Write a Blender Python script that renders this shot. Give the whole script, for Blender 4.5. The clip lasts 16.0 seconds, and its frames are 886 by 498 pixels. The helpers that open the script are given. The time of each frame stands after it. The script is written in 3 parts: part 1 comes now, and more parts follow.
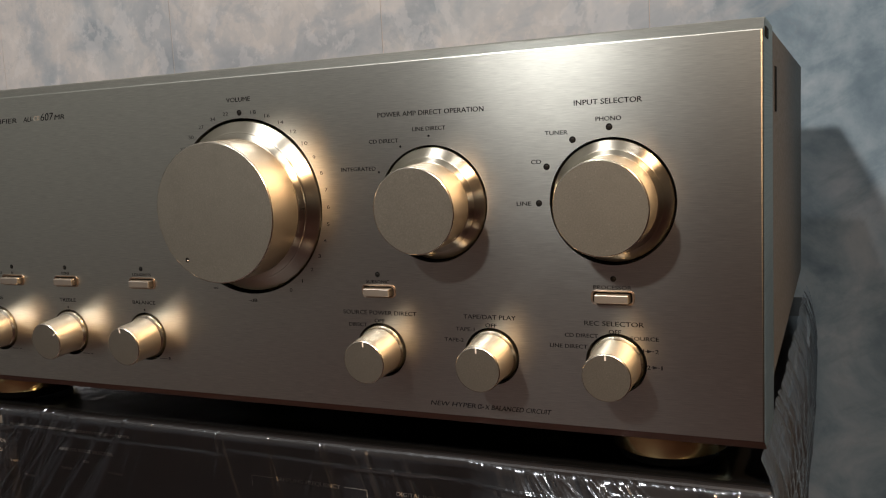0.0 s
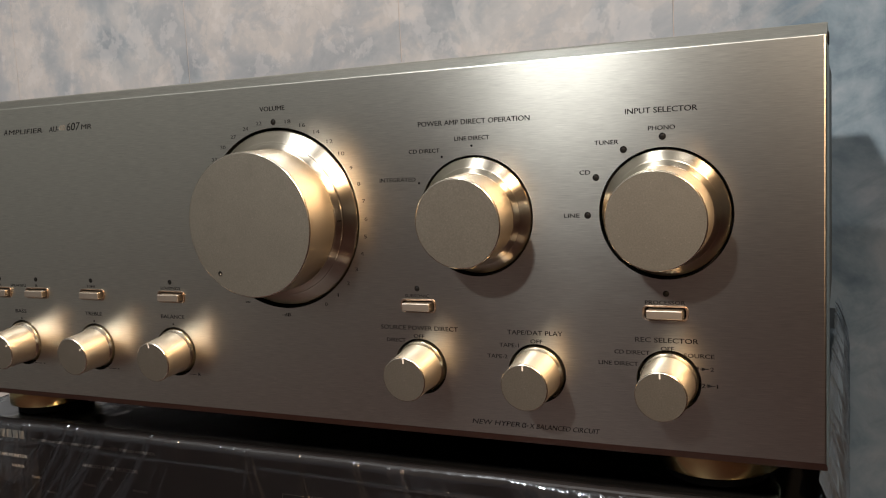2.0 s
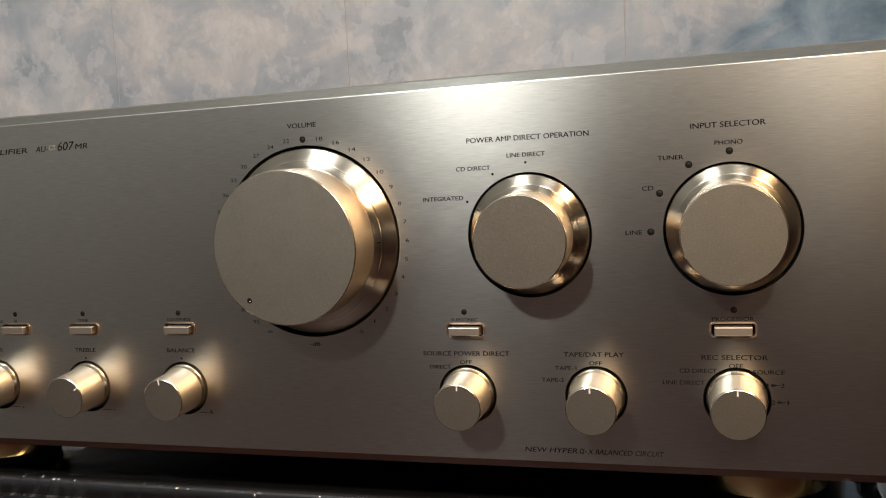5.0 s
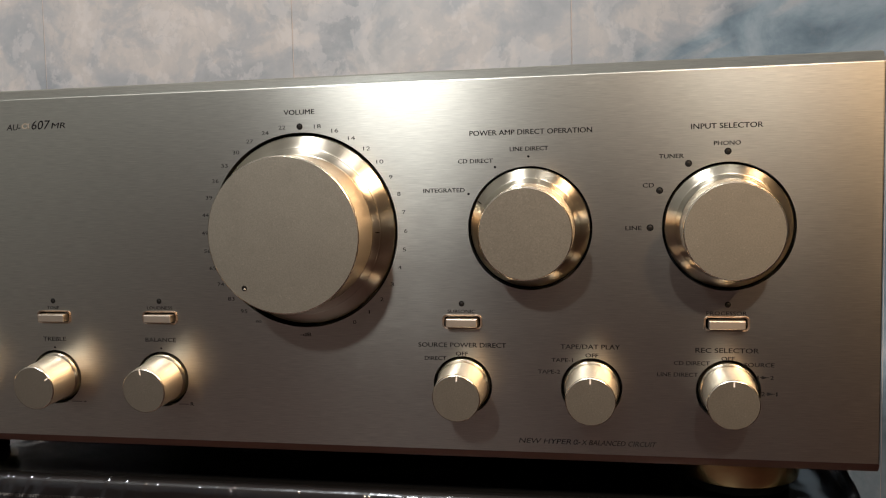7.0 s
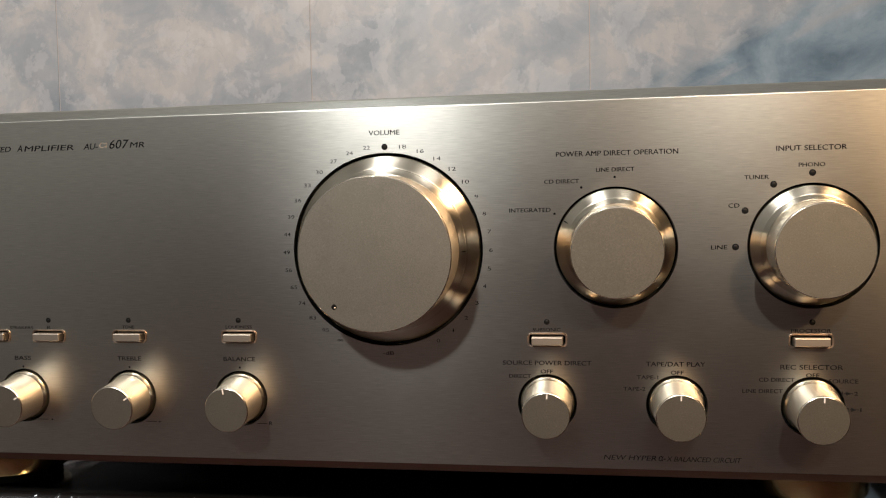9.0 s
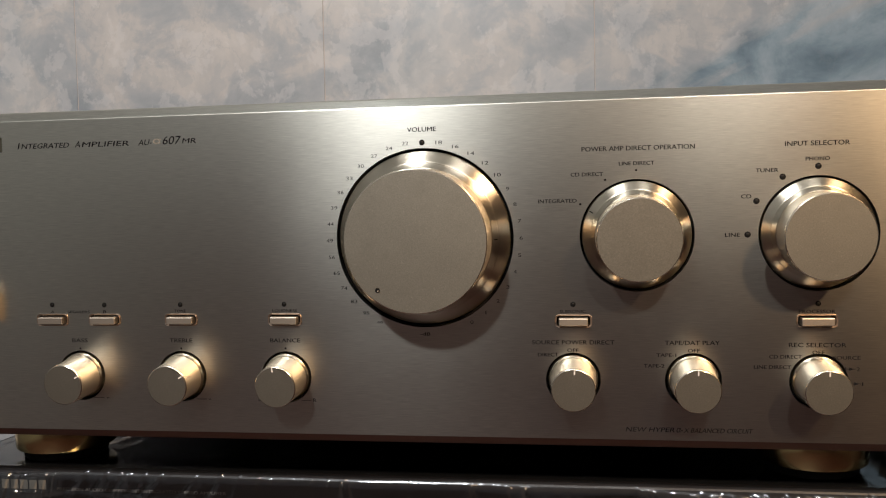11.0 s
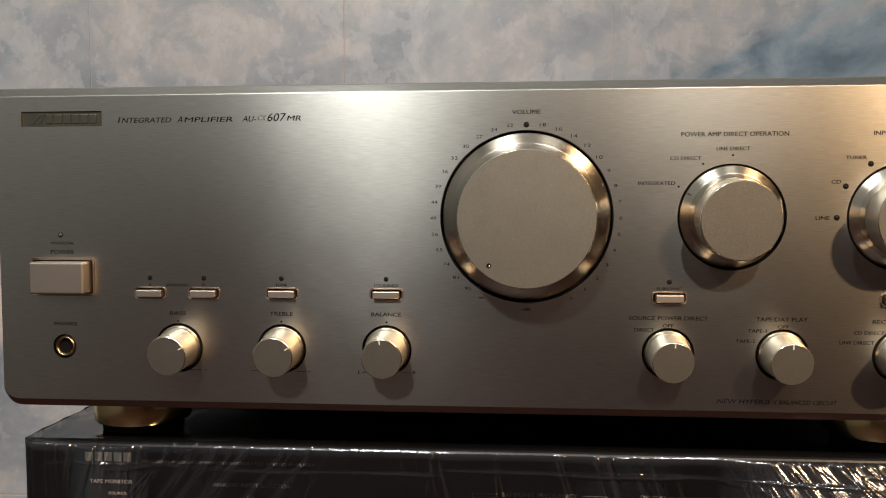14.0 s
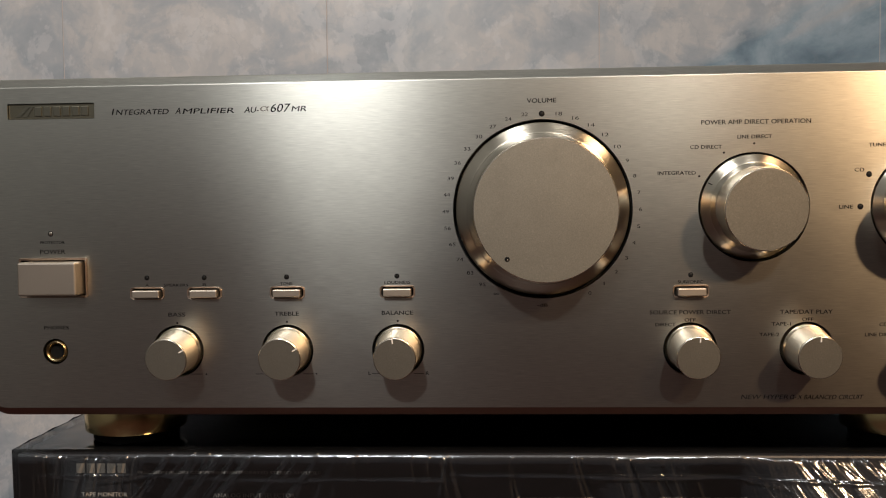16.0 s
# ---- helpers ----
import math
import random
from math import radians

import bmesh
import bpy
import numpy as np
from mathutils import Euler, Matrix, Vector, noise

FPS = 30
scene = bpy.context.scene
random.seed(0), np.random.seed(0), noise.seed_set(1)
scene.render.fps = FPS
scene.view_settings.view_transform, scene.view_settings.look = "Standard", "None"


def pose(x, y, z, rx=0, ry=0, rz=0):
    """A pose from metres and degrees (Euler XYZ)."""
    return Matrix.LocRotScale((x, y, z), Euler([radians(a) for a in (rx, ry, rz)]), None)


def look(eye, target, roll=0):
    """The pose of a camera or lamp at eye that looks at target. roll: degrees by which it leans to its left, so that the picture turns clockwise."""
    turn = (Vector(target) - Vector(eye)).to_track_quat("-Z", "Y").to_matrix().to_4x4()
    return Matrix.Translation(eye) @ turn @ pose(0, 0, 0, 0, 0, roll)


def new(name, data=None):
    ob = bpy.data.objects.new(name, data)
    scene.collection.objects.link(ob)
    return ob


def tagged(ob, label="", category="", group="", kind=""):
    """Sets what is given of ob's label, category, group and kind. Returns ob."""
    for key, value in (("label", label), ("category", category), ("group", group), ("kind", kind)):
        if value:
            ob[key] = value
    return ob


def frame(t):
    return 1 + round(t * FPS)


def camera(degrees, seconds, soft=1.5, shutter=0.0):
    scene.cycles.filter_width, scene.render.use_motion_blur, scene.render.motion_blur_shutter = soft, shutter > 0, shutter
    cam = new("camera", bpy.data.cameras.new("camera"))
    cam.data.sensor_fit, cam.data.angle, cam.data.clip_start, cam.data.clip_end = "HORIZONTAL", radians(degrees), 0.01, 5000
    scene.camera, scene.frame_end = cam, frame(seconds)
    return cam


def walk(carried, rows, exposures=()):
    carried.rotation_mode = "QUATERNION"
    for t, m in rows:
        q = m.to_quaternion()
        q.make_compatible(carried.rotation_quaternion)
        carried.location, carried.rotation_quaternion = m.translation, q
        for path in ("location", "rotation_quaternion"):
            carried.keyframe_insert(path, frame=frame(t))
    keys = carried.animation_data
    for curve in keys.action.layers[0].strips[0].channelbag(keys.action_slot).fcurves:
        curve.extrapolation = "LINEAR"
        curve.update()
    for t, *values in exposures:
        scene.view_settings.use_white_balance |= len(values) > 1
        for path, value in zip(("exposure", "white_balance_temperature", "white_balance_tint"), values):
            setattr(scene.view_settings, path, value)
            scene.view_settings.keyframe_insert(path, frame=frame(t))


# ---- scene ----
cam = camera(53.17, 16.0, soft=1.15)
PATH = [
    (0, (0.23789, -0.30194, 0.26731), (-0.5789, 1.5064, 0.0171), -2.927),
    (0.5, (0.23322, -0.29904, 0.26726), (-0.5876, 1.5073, 0.0155), -2.594),
    (1, (0.22775, -0.29854, 0.26748), (-0.5993, 1.5055, 0.0199), -2.650),
    (1.5, (0.22301, -0.29805, 0.26845), (-0.6085, 1.5050, 0.0283), -2.941),
    (2, (0.22051, -0.29790, 0.26897), (-0.6044, 1.5090, 0.0354), -3.021),
    (2.5, (0.21303, -0.29598, 0.26812), (-0.6067, 1.5138, 0.0382), -2.859),
    (3, (0.20640, -0.29703, 0.26651), (-0.5944, 1.5210, 0.0352), -2.559),
    (3.5, (0.19824, -0.30074, 0.26626), (-0.5723, 1.5303, 0.0349), -2.368),
    (4, (0.18606, -0.30380, 0.26754), (-0.5544, 1.5417, 0.0538), -2.547),
    (4.5, (0.17589, -0.30411, 0.26836), (-0.5027, 1.5674, 0.0765), -3.157),
    (5, (0.16124, -0.30634, 0.26397), (-0.4300, 1.5977, 0.1057), -3.115),
    (5.2, (0.15752, -0.30565, 0.26462), (-0.3986, 1.6081, 0.0965), -2.867),
    (7.3, (0.12204, -0.31675, 0.25798), (-0.2485, 1.6437, 0.1184), -1.194),
    (7.5, (0.11821, -0.31556, 0.25754), (-0.2479, 1.6461, 0.1231), -1.158),
    (8, (0.10865, -0.32006, 0.25941), (-0.2381, 1.6460, 0.1390), -1.195),
    (8.5, (0.09530, -0.32259, 0.25952), (-0.2319, 1.6480, 0.1605), -1.198),
    (10.8, (0.07697, -0.35402, 0.25689), (-0.2227, 1.6206, 0.1521), -1.109),
    (11, (0.07406, -0.35579, 0.25650), (-0.2217, 1.6196, 0.1546), -1.184),
    (11.5, (0.06629, -0.36105, 0.25440), (-0.2149, 1.6165, 0.1541), -0.806),
    (12, (0.05342, -0.36461, 0.25366), (-0.2045, 1.6161, 0.1534), -0.741),
    (12.5, (0.04225, -0.36879, 0.25198), (-0.1906, 1.6148, 0.1459), -0.775),
    (13, (0.02943, -0.37094, 0.25060), (-0.1907, 1.6135, 0.1348), -0.430),
    (13.5, (0.01927, -0.37423, 0.24927), (-0.1842, 1.6121, 0.1346), -0.146),
    (14, (0.01151, -0.37675, 0.25012), (-0.1675, 1.6121, 0.1385), -0.153),
    (14.5, (0.00385, -0.37346, 0.24922), (-0.1327, 1.6195, 0.1511), -0.141),
    (15, (-0.00315, -0.37406, 0.24904), (-0.1120, 1.6207, 0.1548), -0.469),
    (15.5, (-0.00670, -0.37125, 0.24728), (-0.1185, 1.6237, 0.1605), -0.663),
    (16, (-0.00913, -0.36368, 0.24269), (-0.1120, 1.6318, 0.1555), -0.700),
]
walk(cam, [(t, look(eye, target, roll)) for t, eye, target, roll in PATH], [(0.0, 0.0), (2.0, 0.16), (4.5, 0.15), (5.1, 0.04), (7.5, 0.14), (8.5, 0.10), (12.0, -0.02), (14.5, -0.14), (16.0, -0.20)])

# ---- world, lamps, exposure ----
world = bpy.data.worlds.new("world")
scene.world = world
world.use_nodes = True
world.node_tree.nodes["Background"].inputs[0].default_value = (0.5, 0.45, 0.4, 1)
world.node_tree.nodes["Background"].inputs[1].default_value = 0.005


def lamp(name, at, radius, power, colour):
    data = bpy.data.lights.new(name, "POINT")
    data.shadow_soft_size, data.energy, data.color = radius, power, colour
    ob = new(name, data)
    ob.location = at
    return ob


def spotlight(name, at, target, cone, blend, radius, power, colour):
    data = bpy.data.lights.new(name, "SPOT")
    data.shadow_soft_size, data.energy, data.color = radius, power, colour
    data.spot_size, data.spot_blend = radians(cone), blend
    ob = new(name, data)
    ob.matrix_world = look(Vector(at), Vector(target))
    return ob


# a recessed ceiling lamp, a shaded shelf lamp, a room lamp further forward and a shaded warm lamp
spotlight("ceiling_lamp", (-0.48, -0.90, 2.20), (-0.48, -0.89, 0.0), 165, 0.4, 0.045, 27.0, (0.96, 0.98, 1.0))
spotlight("shelf_lamp", (0.42, -1.30, 1.37), (0.06, 0.0, 0.235), 25, 0.6, 0.035, 33.0, (1.0, 0.95, 0.89))
lamp("white_lamp", (-0.32, -1.22, 1.22), 0.055, 73.0, (0.98, 0.975, 0.97))
spotlight("warm_lamp", (0.80, -0.92, 0.99), (0.05, 0.0, 0.215), 26, 0.6, 0.035, 116.0, (1.0, 0.65, 0.37))


# ---- materials ----
def material(name, base, rough=0.5, metal=0.0):
    m = bpy.data.materials.new(name)
    m.use_nodes = True
    b = m.node_tree.nodes["Principled BSDF"]
    b.inputs["Base Color"].default_value = (*base, 1)
    b.inputs["Roughness"].default_value = rough
    b.inputs["Metallic"].default_value = metal
    return m


class Net:
    """Short hand for building node trees."""

    def __init__(self, m):
        self.t = m.node_tree
        self.b = m.node_tree.nodes["Principled BSDF"]

    def add(self, kind, **values):
        n = self.t.nodes.new(kind)
        for k, v in values.items():
            n.inputs[k.replace("_", " ")].default_value = v
        return n

    def link(self, a, b):
        self.t.links.new(a, b)

    def coords(self, scale, kind="Object"):
        c = self.t.nodes.new("ShaderNodeNewGeometry" if kind == "Position" else "ShaderNodeTexCoord")
        m = self.t.nodes.new("ShaderNodeMapping")
        m.inputs["Scale"].default_value = scale
        self.link(c.outputs[kind], m.inputs[0])
        return m.outputs[0]

    def noise(self, scale3, scale=1.0, detail=4.0, rough=0.5, kind="Object", distortion=0.0):
        n = self.add("ShaderNodeTexNoise", Scale=scale, Detail=detail, Roughness=rough, Distortion=distortion)
        self.link(self.coords(scale3, kind), n.inputs["Vector"])
        return n.outputs["Fac"]

    def ramp(self, fac, stops):
        r = self.t.nodes.new("ShaderNodeValToRGB")
        while len(r.color_ramp.elements) < len(stops):
            r.color_ramp.elements.new(0.5)
        for e, (p, c) in zip(r.color_ramp.elements, stops):
            e.position, e.color = p, (*c, 1) if len(c) == 3 else c
        self.link(fac, r.inputs[0])
        return r.outputs[0]

    def span(self, fac, a, b, lo=0.0, hi=1.0):
        m = self.t.nodes.new("ShaderNodeMapRange")
        for i, v in enumerate((lo, hi, a, b)):
            m.inputs[i + 1].default_value = v
        self.link(fac, m.inputs[0])
        return m.outputs[0]

    def mix(self, fac, a, b, mode="MIX"):
        m = self.t.nodes.new("ShaderNodeMix")
        m.data_type, m.blend_type = "RGBA", mode
        for v, i in ((fac, 0), (a, 6), (b, 7)):
            if isinstance(v, (int, float)):
                m.inputs[i].default_value = v
            elif isinstance(v, tuple):
                m.inputs[i].default_value = (*v, 1)
            else:
                self.link(v, m.inputs[i])
        return m.outputs[2]

    def math(self, op, a, b=0.0):
        m = self.t.nodes.new("ShaderNodeMath")
        m.operation = op
        for i, v in enumerate((a, b)):
            if isinstance(v, (int, float)):
                m.inputs[i].default_value = v
            else:
                self.link(v, m.inputs[i])
        return m.outputs[0]

    def bump(self, height, strength, distance):
        n = self.add("ShaderNodeBump", Strength=strength, Distance=distance)
        self.link(height, n.inputs["Height"])
        self.link(n.outputs[0], self.b.inputs["Normal"])


def brushed_aluminium():
    """Champagne aluminium, brushed along x: the grain spreads highlights up and down."""
    m = material("brushed_champagne_aluminium", (0.62, 0.575, 0.50), 0.40, 1.0)
    n = Net(m)
    fine = n.noise((170, 1, 6500), 1.0, 2.0, 0.6)
    coarse = n.noise((95, 1, 4200), 1.0, 3.0, 0.7)
    cloud = n.noise((18, 18, 18), 1.0, 4.0, 0.55)
    colour = n.mix(n.span(n.math("ADD", n.math("MULTIPLY", fine, 0.6), n.math("MULTIPLY", coarse, 0.4)), 0.0, 1.0, 0.36, 0.64), (0.515, 0.512, 0.462), (0.685, 0.678, 0.608))
    # sparse handling marks
    mark = n.span(n.noise((330, 330, 330), 1.0, 2.0, 0.5), 0.0, 0.5, 0.735, 0.80)
    colour = n.mix(mark, colour, (0.72, 0.70, 0.66))
    smear = n.span(n.noise((38, 38, 75), 1.0, 4.0, 0.6), 0.0, 0.18, 0.62, 0.75)
    colour = n.mix(smear, colour, (0.36, 0.34, 0.31))
    n.link(colour, n.b.inputs["Base Color"])
    n.link(n.span(cloud, 0.47, 0.52, 0.3, 0.7), n.b.inputs["Roughness"])
    # the brushed face: a lobe wide across the grain and narrow along it
    brush = n.t.nodes.new("ShaderNodeBsdfAnisotropic")
    brush.distribution = "BECKMANN"
    brush.inputs["Anisotropy"].default_value = -0.464
    n.link(n.math("ADD", n.span(coarse, -0.012, 0.016, 0.3, 0.7), n.span(cloud, 0.316, 0.332, 0.3, 0.7)), brush.inputs["Roughness"])
    n.link(colour, brush.inputs["Color"])
    tan = n.t.nodes.new("ShaderNodeTangent")
    tan.direction_type, tan.uv_map = "UV_MAP", "grain"
    n.link(tan.outputs[0], brush.inputs["Tangent"])
    n.bump(n.math("ADD", fine, n.math("MULTIPLY", coarse, 0.25)), 0.09, 0.00010)
    n.link(n.b.inputs["Normal"].links[0].from_socket, brush.inputs["Normal"])
    both = n.t.nodes.new("ShaderNodeMixShader")
    both.inputs[0].default_value = 0.62
    # the clear anodised layer spreads light evenly
    even = n.t.nodes.new("ShaderNodeBsdfAnisotropic")
    even.distribution = "BECKMANN"
    even.inputs["Roughness"].default_value = 0.45
    n.link(colour, even.inputs["Color"])
    n.link(n.b.inputs["Normal"].links[0].from_socket, even.inputs["Normal"])
    base = n.t.nodes.new("ShaderNodeMixShader")
    base.inputs[0].default_value = 0.97
    n.link(n.b.outputs[0], base.inputs[1])
    n.link(even.outputs[0], base.inputs[2])
    # the deepest scratches throw a little light far up and down
    broad = n.t.nodes.new("ShaderNodeBsdfAnisotropic")
    broad.distribution = "BECKMANN"
    broad.inputs["Anisotropy"].default_value = -0.53
    broad.inputs["Roughness"].default_value = 0.46
    n.link(colour, broad.inputs["Color"])
    n.link(tan.outputs[0], broad.inputs["Tangent"])
    n.link(n.b.inputs["Normal"].links[0].from_socket, broad.inputs["Normal"])
    rest = n.t.nodes.new("ShaderNodeMixShader")
    rest.inputs[0].default_value = 0.04
    n.link(base.outputs[0], rest.inputs[1])
    n.link(broad.outputs[0], rest.inputs[2])
    n.link(rest.outputs[0], both.inputs[1])
    n.link(brush.outputs[0], both.inputs[2])
    n.link(both.outputs[0], n.t.nodes["Material Output"].inputs["Surface"])
    return m


def satin_metal(name, base, rough, speck=0.05, dust=False, grit=2600):
    m = material(name, base, rough, 1.0)
    n = Net(m)
    grain = n.noise((grit, grit, grit), 1.0, 2.0, 0.6)
    cloud = n.noise((60, 60, 60), 1.0, 4.0, 0.6)
    n.link(n.mix(n.span(grain, 0.0, 1.0, 0.3, 0.7), tuple(c * (1 - speck) for c in base), tuple(min(1, c * (1 + speck)) for c in base)), n.b.inputs["Base Color"])
    n.link(n.span(cloud, rough - 0.012, rough + 0.012, 0.3, 0.7), n.b.inputs["Roughness"])
    n.bump(grain, 0.06, 0.00008)
    if dust:
        old = n.b.inputs["Base Color"].links[0].from_socket
        spot = n.span(n.noise((900, 900, 900), 1.0, 2.0, 0.5), 0.0, 0.6, 0.66, 0.74)
        smear = n.span(n.noise((70, 70, 70), 1.0, 5.0, 0.65), 0.0, 0.4, 0.5, 0.75)
        n.link(n.mix(n.math("MULTIPLY", spot, 0.25), n.mix(smear, old, tuple(c * 0.72 for c in base)), (0.62, 0.57, 0.48)), n.b.inputs["Base Color"])
    return m


def turned_metal():
    """Skirt of the large knobs, turned on a lathe: its fine rings draw each highlight out along the radius."""
    base = (0.58, 0.53, 0.44)
    m = material("polished_turned_aluminium", base, 0.24, 1.0)
    n = Net(m)
    turned = n.t.nodes.new("ShaderNodeBsdfAnisotropic")
    turned.distribution = "BECKMANN"
    turned.inputs["Color"].default_value = (*base, 1)
    turned.inputs["Anisotropy"].default_value = 0.5
    n.link(n.span(n.noise((300, 300, 300), 1.0, 3.0), 0.31, 0.35, 0.3, 0.7), turned.inputs["Roughness"])
    tan = n.t.nodes.new("ShaderNodeTangent")
    tan.direction_type, tan.axis = "RADIAL", "Y"
    n.link(tan.outputs[0], turned.inputs["Tangent"])
    both = n.t.nodes.new("ShaderNodeMixShader")
    both.inputs[0].default_value = 0.88
    n.link(n.b.outputs[0], both.inputs[1])
    n.link(turned.outputs[0], both.inputs[2])
    n.link(both.outputs[0], n.t.nodes["Material Output"].inputs["Surface"])
    return m


def marble_tile():
    m = material("marbled_wall_tile", (0.5, 0.48, 0.46), 0.32, 0.0)
    n = Net(m)
    warp = n.noise((7, 7, 7), 1.0, 6.0, 0.6, "Position", 0.3)
    blotch = n.noise((13, 13, 15), 1.0, 9.0, 0.60, "Position", 0.35)
    fine = n.noise((60, 60, 40), 1.0, 6.0, 0.65, "Position", 0.2)
    pink = n.ramp(blotch, [(0.34, (0.37, 0.375, 0.385)), (0.43, (0.46, 0.455, 0.455)), (0.48, (0.54, 0.51, 0.49)), (0.515, (0.63, 0.57, 0.525)), (0.58, (0.67, 0.60, 0.545)), (0.70, (0.74, 0.66, 0.60))])
    blue = n.ramp(blotch, [(0.34, (0.17, 0.225, 0.26)), (0.44, (0.26, 0.325, 0.365)), (0.50, (0.34, 0.405, 0.44)), (0.55, (0.40, 0.455, 0.485)), (0.60, (0.47, 0.51, 0.53)), (0.72, (0.58, 0.595, 0.60))])
    # slanting streaks along the edge of the blue stone
    rot = n.t.nodes.new("ShaderNodeVectorRotate")
    rot.rotation_type = "Y_AXIS"
    rot.inputs["Angle"].default_value = radians(30)
    n.link(n.coords((1, 1, 1), "Position"), rot.inputs["Vector"])
    stretch = n.t.nodes.new("ShaderNodeMapping")
    stretch.inputs["Scale"].default_value = (7, 10, 30)
    n.link(rot.outputs[0], stretch.inputs[0])
    grain = n.add("ShaderNodeTexNoise", Scale=1.0, Detail=7.0, Roughness=0.6)
    n.link(stretch.outputs[0], grain.inputs["Vector"])
    streak = grain.outputs["Fac"]
    # the blue veins run up to the right through the tiles beyond the third joint
    sep = n.t.nodes.new("ShaderNodeSeparateXYZ")
    n.link(n.coords((1, 1, 1), "Position"), sep.inputs[0])
    lean = n.math("SUBTRACT", sep.outputs[0], n.math("MULTIPLY", sep.outputs[2], 1.7))
    lean = n.math("ADD", lean, n.math("MULTIPLY", n.math("SUBTRACT", streak, 0.5), 0.30))
    side = n.span(lean, 0.0, 1.0, -0.46, -0.40)
    spots = n.span(warp, 0.0, 0.32, 0.55, 0.63)
    blue = n.mix(n.span(streak, 0.45, 0.0, 0.36, 0.46), blue, (0.17, 0.235, 0.27))
    col = n.mix(n.math("MAXIMUM", side, spots), pink, blue)
    col = n.mix(n.math("MULTIPLY", n.span(fine, 0.0, 0.35, 0.35, 0.7), n.math("SUBTRACT", 1.0, side)), col, (0.42, 0.41, 0.41))
    # crisp-edged clouds and hair veins of the print
    cloud = n.noise((26, 26, 21), 1.0, 8.0, 0.66, "Position", 0.25)
    col = n.mix(n.math("MULTIPLY", n.span(cloud, 0.0, 0.30, 0.535, 0.56), n.math("SUBTRACT", 1.0, side)), col, (0.44, 0.44, 0.44))
    col = n.mix(n.math("MULTIPLY", n.span(cloud, 0.30, 0.0, 0.43, 0.46), n.math("SUBTRACT", 1.0, n.math("MULTIPLY", side, 0.95))), col, (0.78, 0.72, 0.68))
    vein = n.math("ABSOLUTE", n.math("SUBTRACT", n.noise((14, 14, 11), 1.0, 7.0, 0.6, "Position", 0.2), 0.5))
    col = n.mix(n.span(vein, 0.22, 0.0, 0.0, 0.008), col, (0.33, 0.33, 0.34))
    n.link(col, n.b.inputs["Base Color"])
    n.link(n.span(fine, 0.26, 0.42), n.b.inputs["Roughness"])
    n.bump(blotch, 0.15, 0.001)
    return m


def mottled(name, a, b, rough, scale, bump=0.2, depth=0.001, metal=0.0):
    m = material(name, a, rough, metal)
    n = Net(m)
    f = n.noise((scale, scale, scale), 1.0, 5.0, 0.6)
    g = n.noise((scale * 9, scale * 9, scale * 9), 1.0, 4.0, 0.6)
    n.link(n.mix(n.math("ADD", n.math("MULTIPLY", f, 0.6), n.math("MULTIPLY", g, 0.4)), a, b), n.b.inputs["Base Color"])
    n.link(n.span(g, rough * 0.85, min(1.0, rough * 1.15), 0.3, 0.7), n.b.inputs["Roughness"])
    n.bump(g, bump, depth)
    return m


def film_plastic(name, bump, milk):
    """Clear stretch wrap: mostly see-through, with a glossy face."""
    m = bpy.data.materials.new(name)
    m.use_nodes = True
    t = m.node_tree
    t.nodes.remove(t.nodes["Principled BSDF"])
    out = t.nodes["Material Output"]
    clear = t.nodes.new("ShaderNodeBsdfTransparent")
    clear.inputs[0].default_value = (0.93, 0.94, 0.95, 1)
    gloss = t.nodes.new("ShaderNodeBsdfGlossy")
    gloss.inputs["Color"].default_value = (0.88, 0.94, 1, 1)
    gloss.inputs["Roughness"].default_value = 0.13
    fres = t.nodes.new("ShaderNodeFresnel")
    fres.inputs["IOR"].default_value = 1.6
    mixer = t.nodes.new("ShaderNodeMixShader")
    co = t.nodes.new("ShaderNodeTexCoord")
    no = t.nodes.new("ShaderNodeTexNoise")
    no.inputs["Scale"].default_value, no.inputs["Detail"].default_value = 90.0, 4.0
    bu = t.nodes.new("ShaderNodeBump")
    bu.inputs["Strength"].default_value, bu.inputs["Distance"].default_value = bump, 0.002
    t.links.new(co.outputs["Object"], no.inputs["Vector"])
    t.links.new(no.outputs["Fac"], bu.inputs["Height"])
    t.links.new(bu.outputs[0], gloss.inputs["Normal"])
    t.links.new(bu.outputs[0], fres.inputs["Normal"])
    t.links.new(fres.outputs[0], mixer.inputs[0])
    t.links.new(clear.outputs[0], mixer.inputs[1])
    t.links.new(gloss.outputs[0], mixer.inputs[2])
    milky = t.nodes.new("ShaderNodeBsdfDiffuse")
    milky.inputs[0].default_value = (0.75, 0.78, 0.82, 1)
    haze = t.nodes.new("ShaderNodeMixShader")
    haze.inputs[0].default_value = milk
    t.links.new(mixer.outputs[0], haze.inputs[1])
    t.links.new(milky.outputs[0], haze.inputs[2])
    t.links.new(haze.outputs[0], out.inputs["Surface"])
    return m


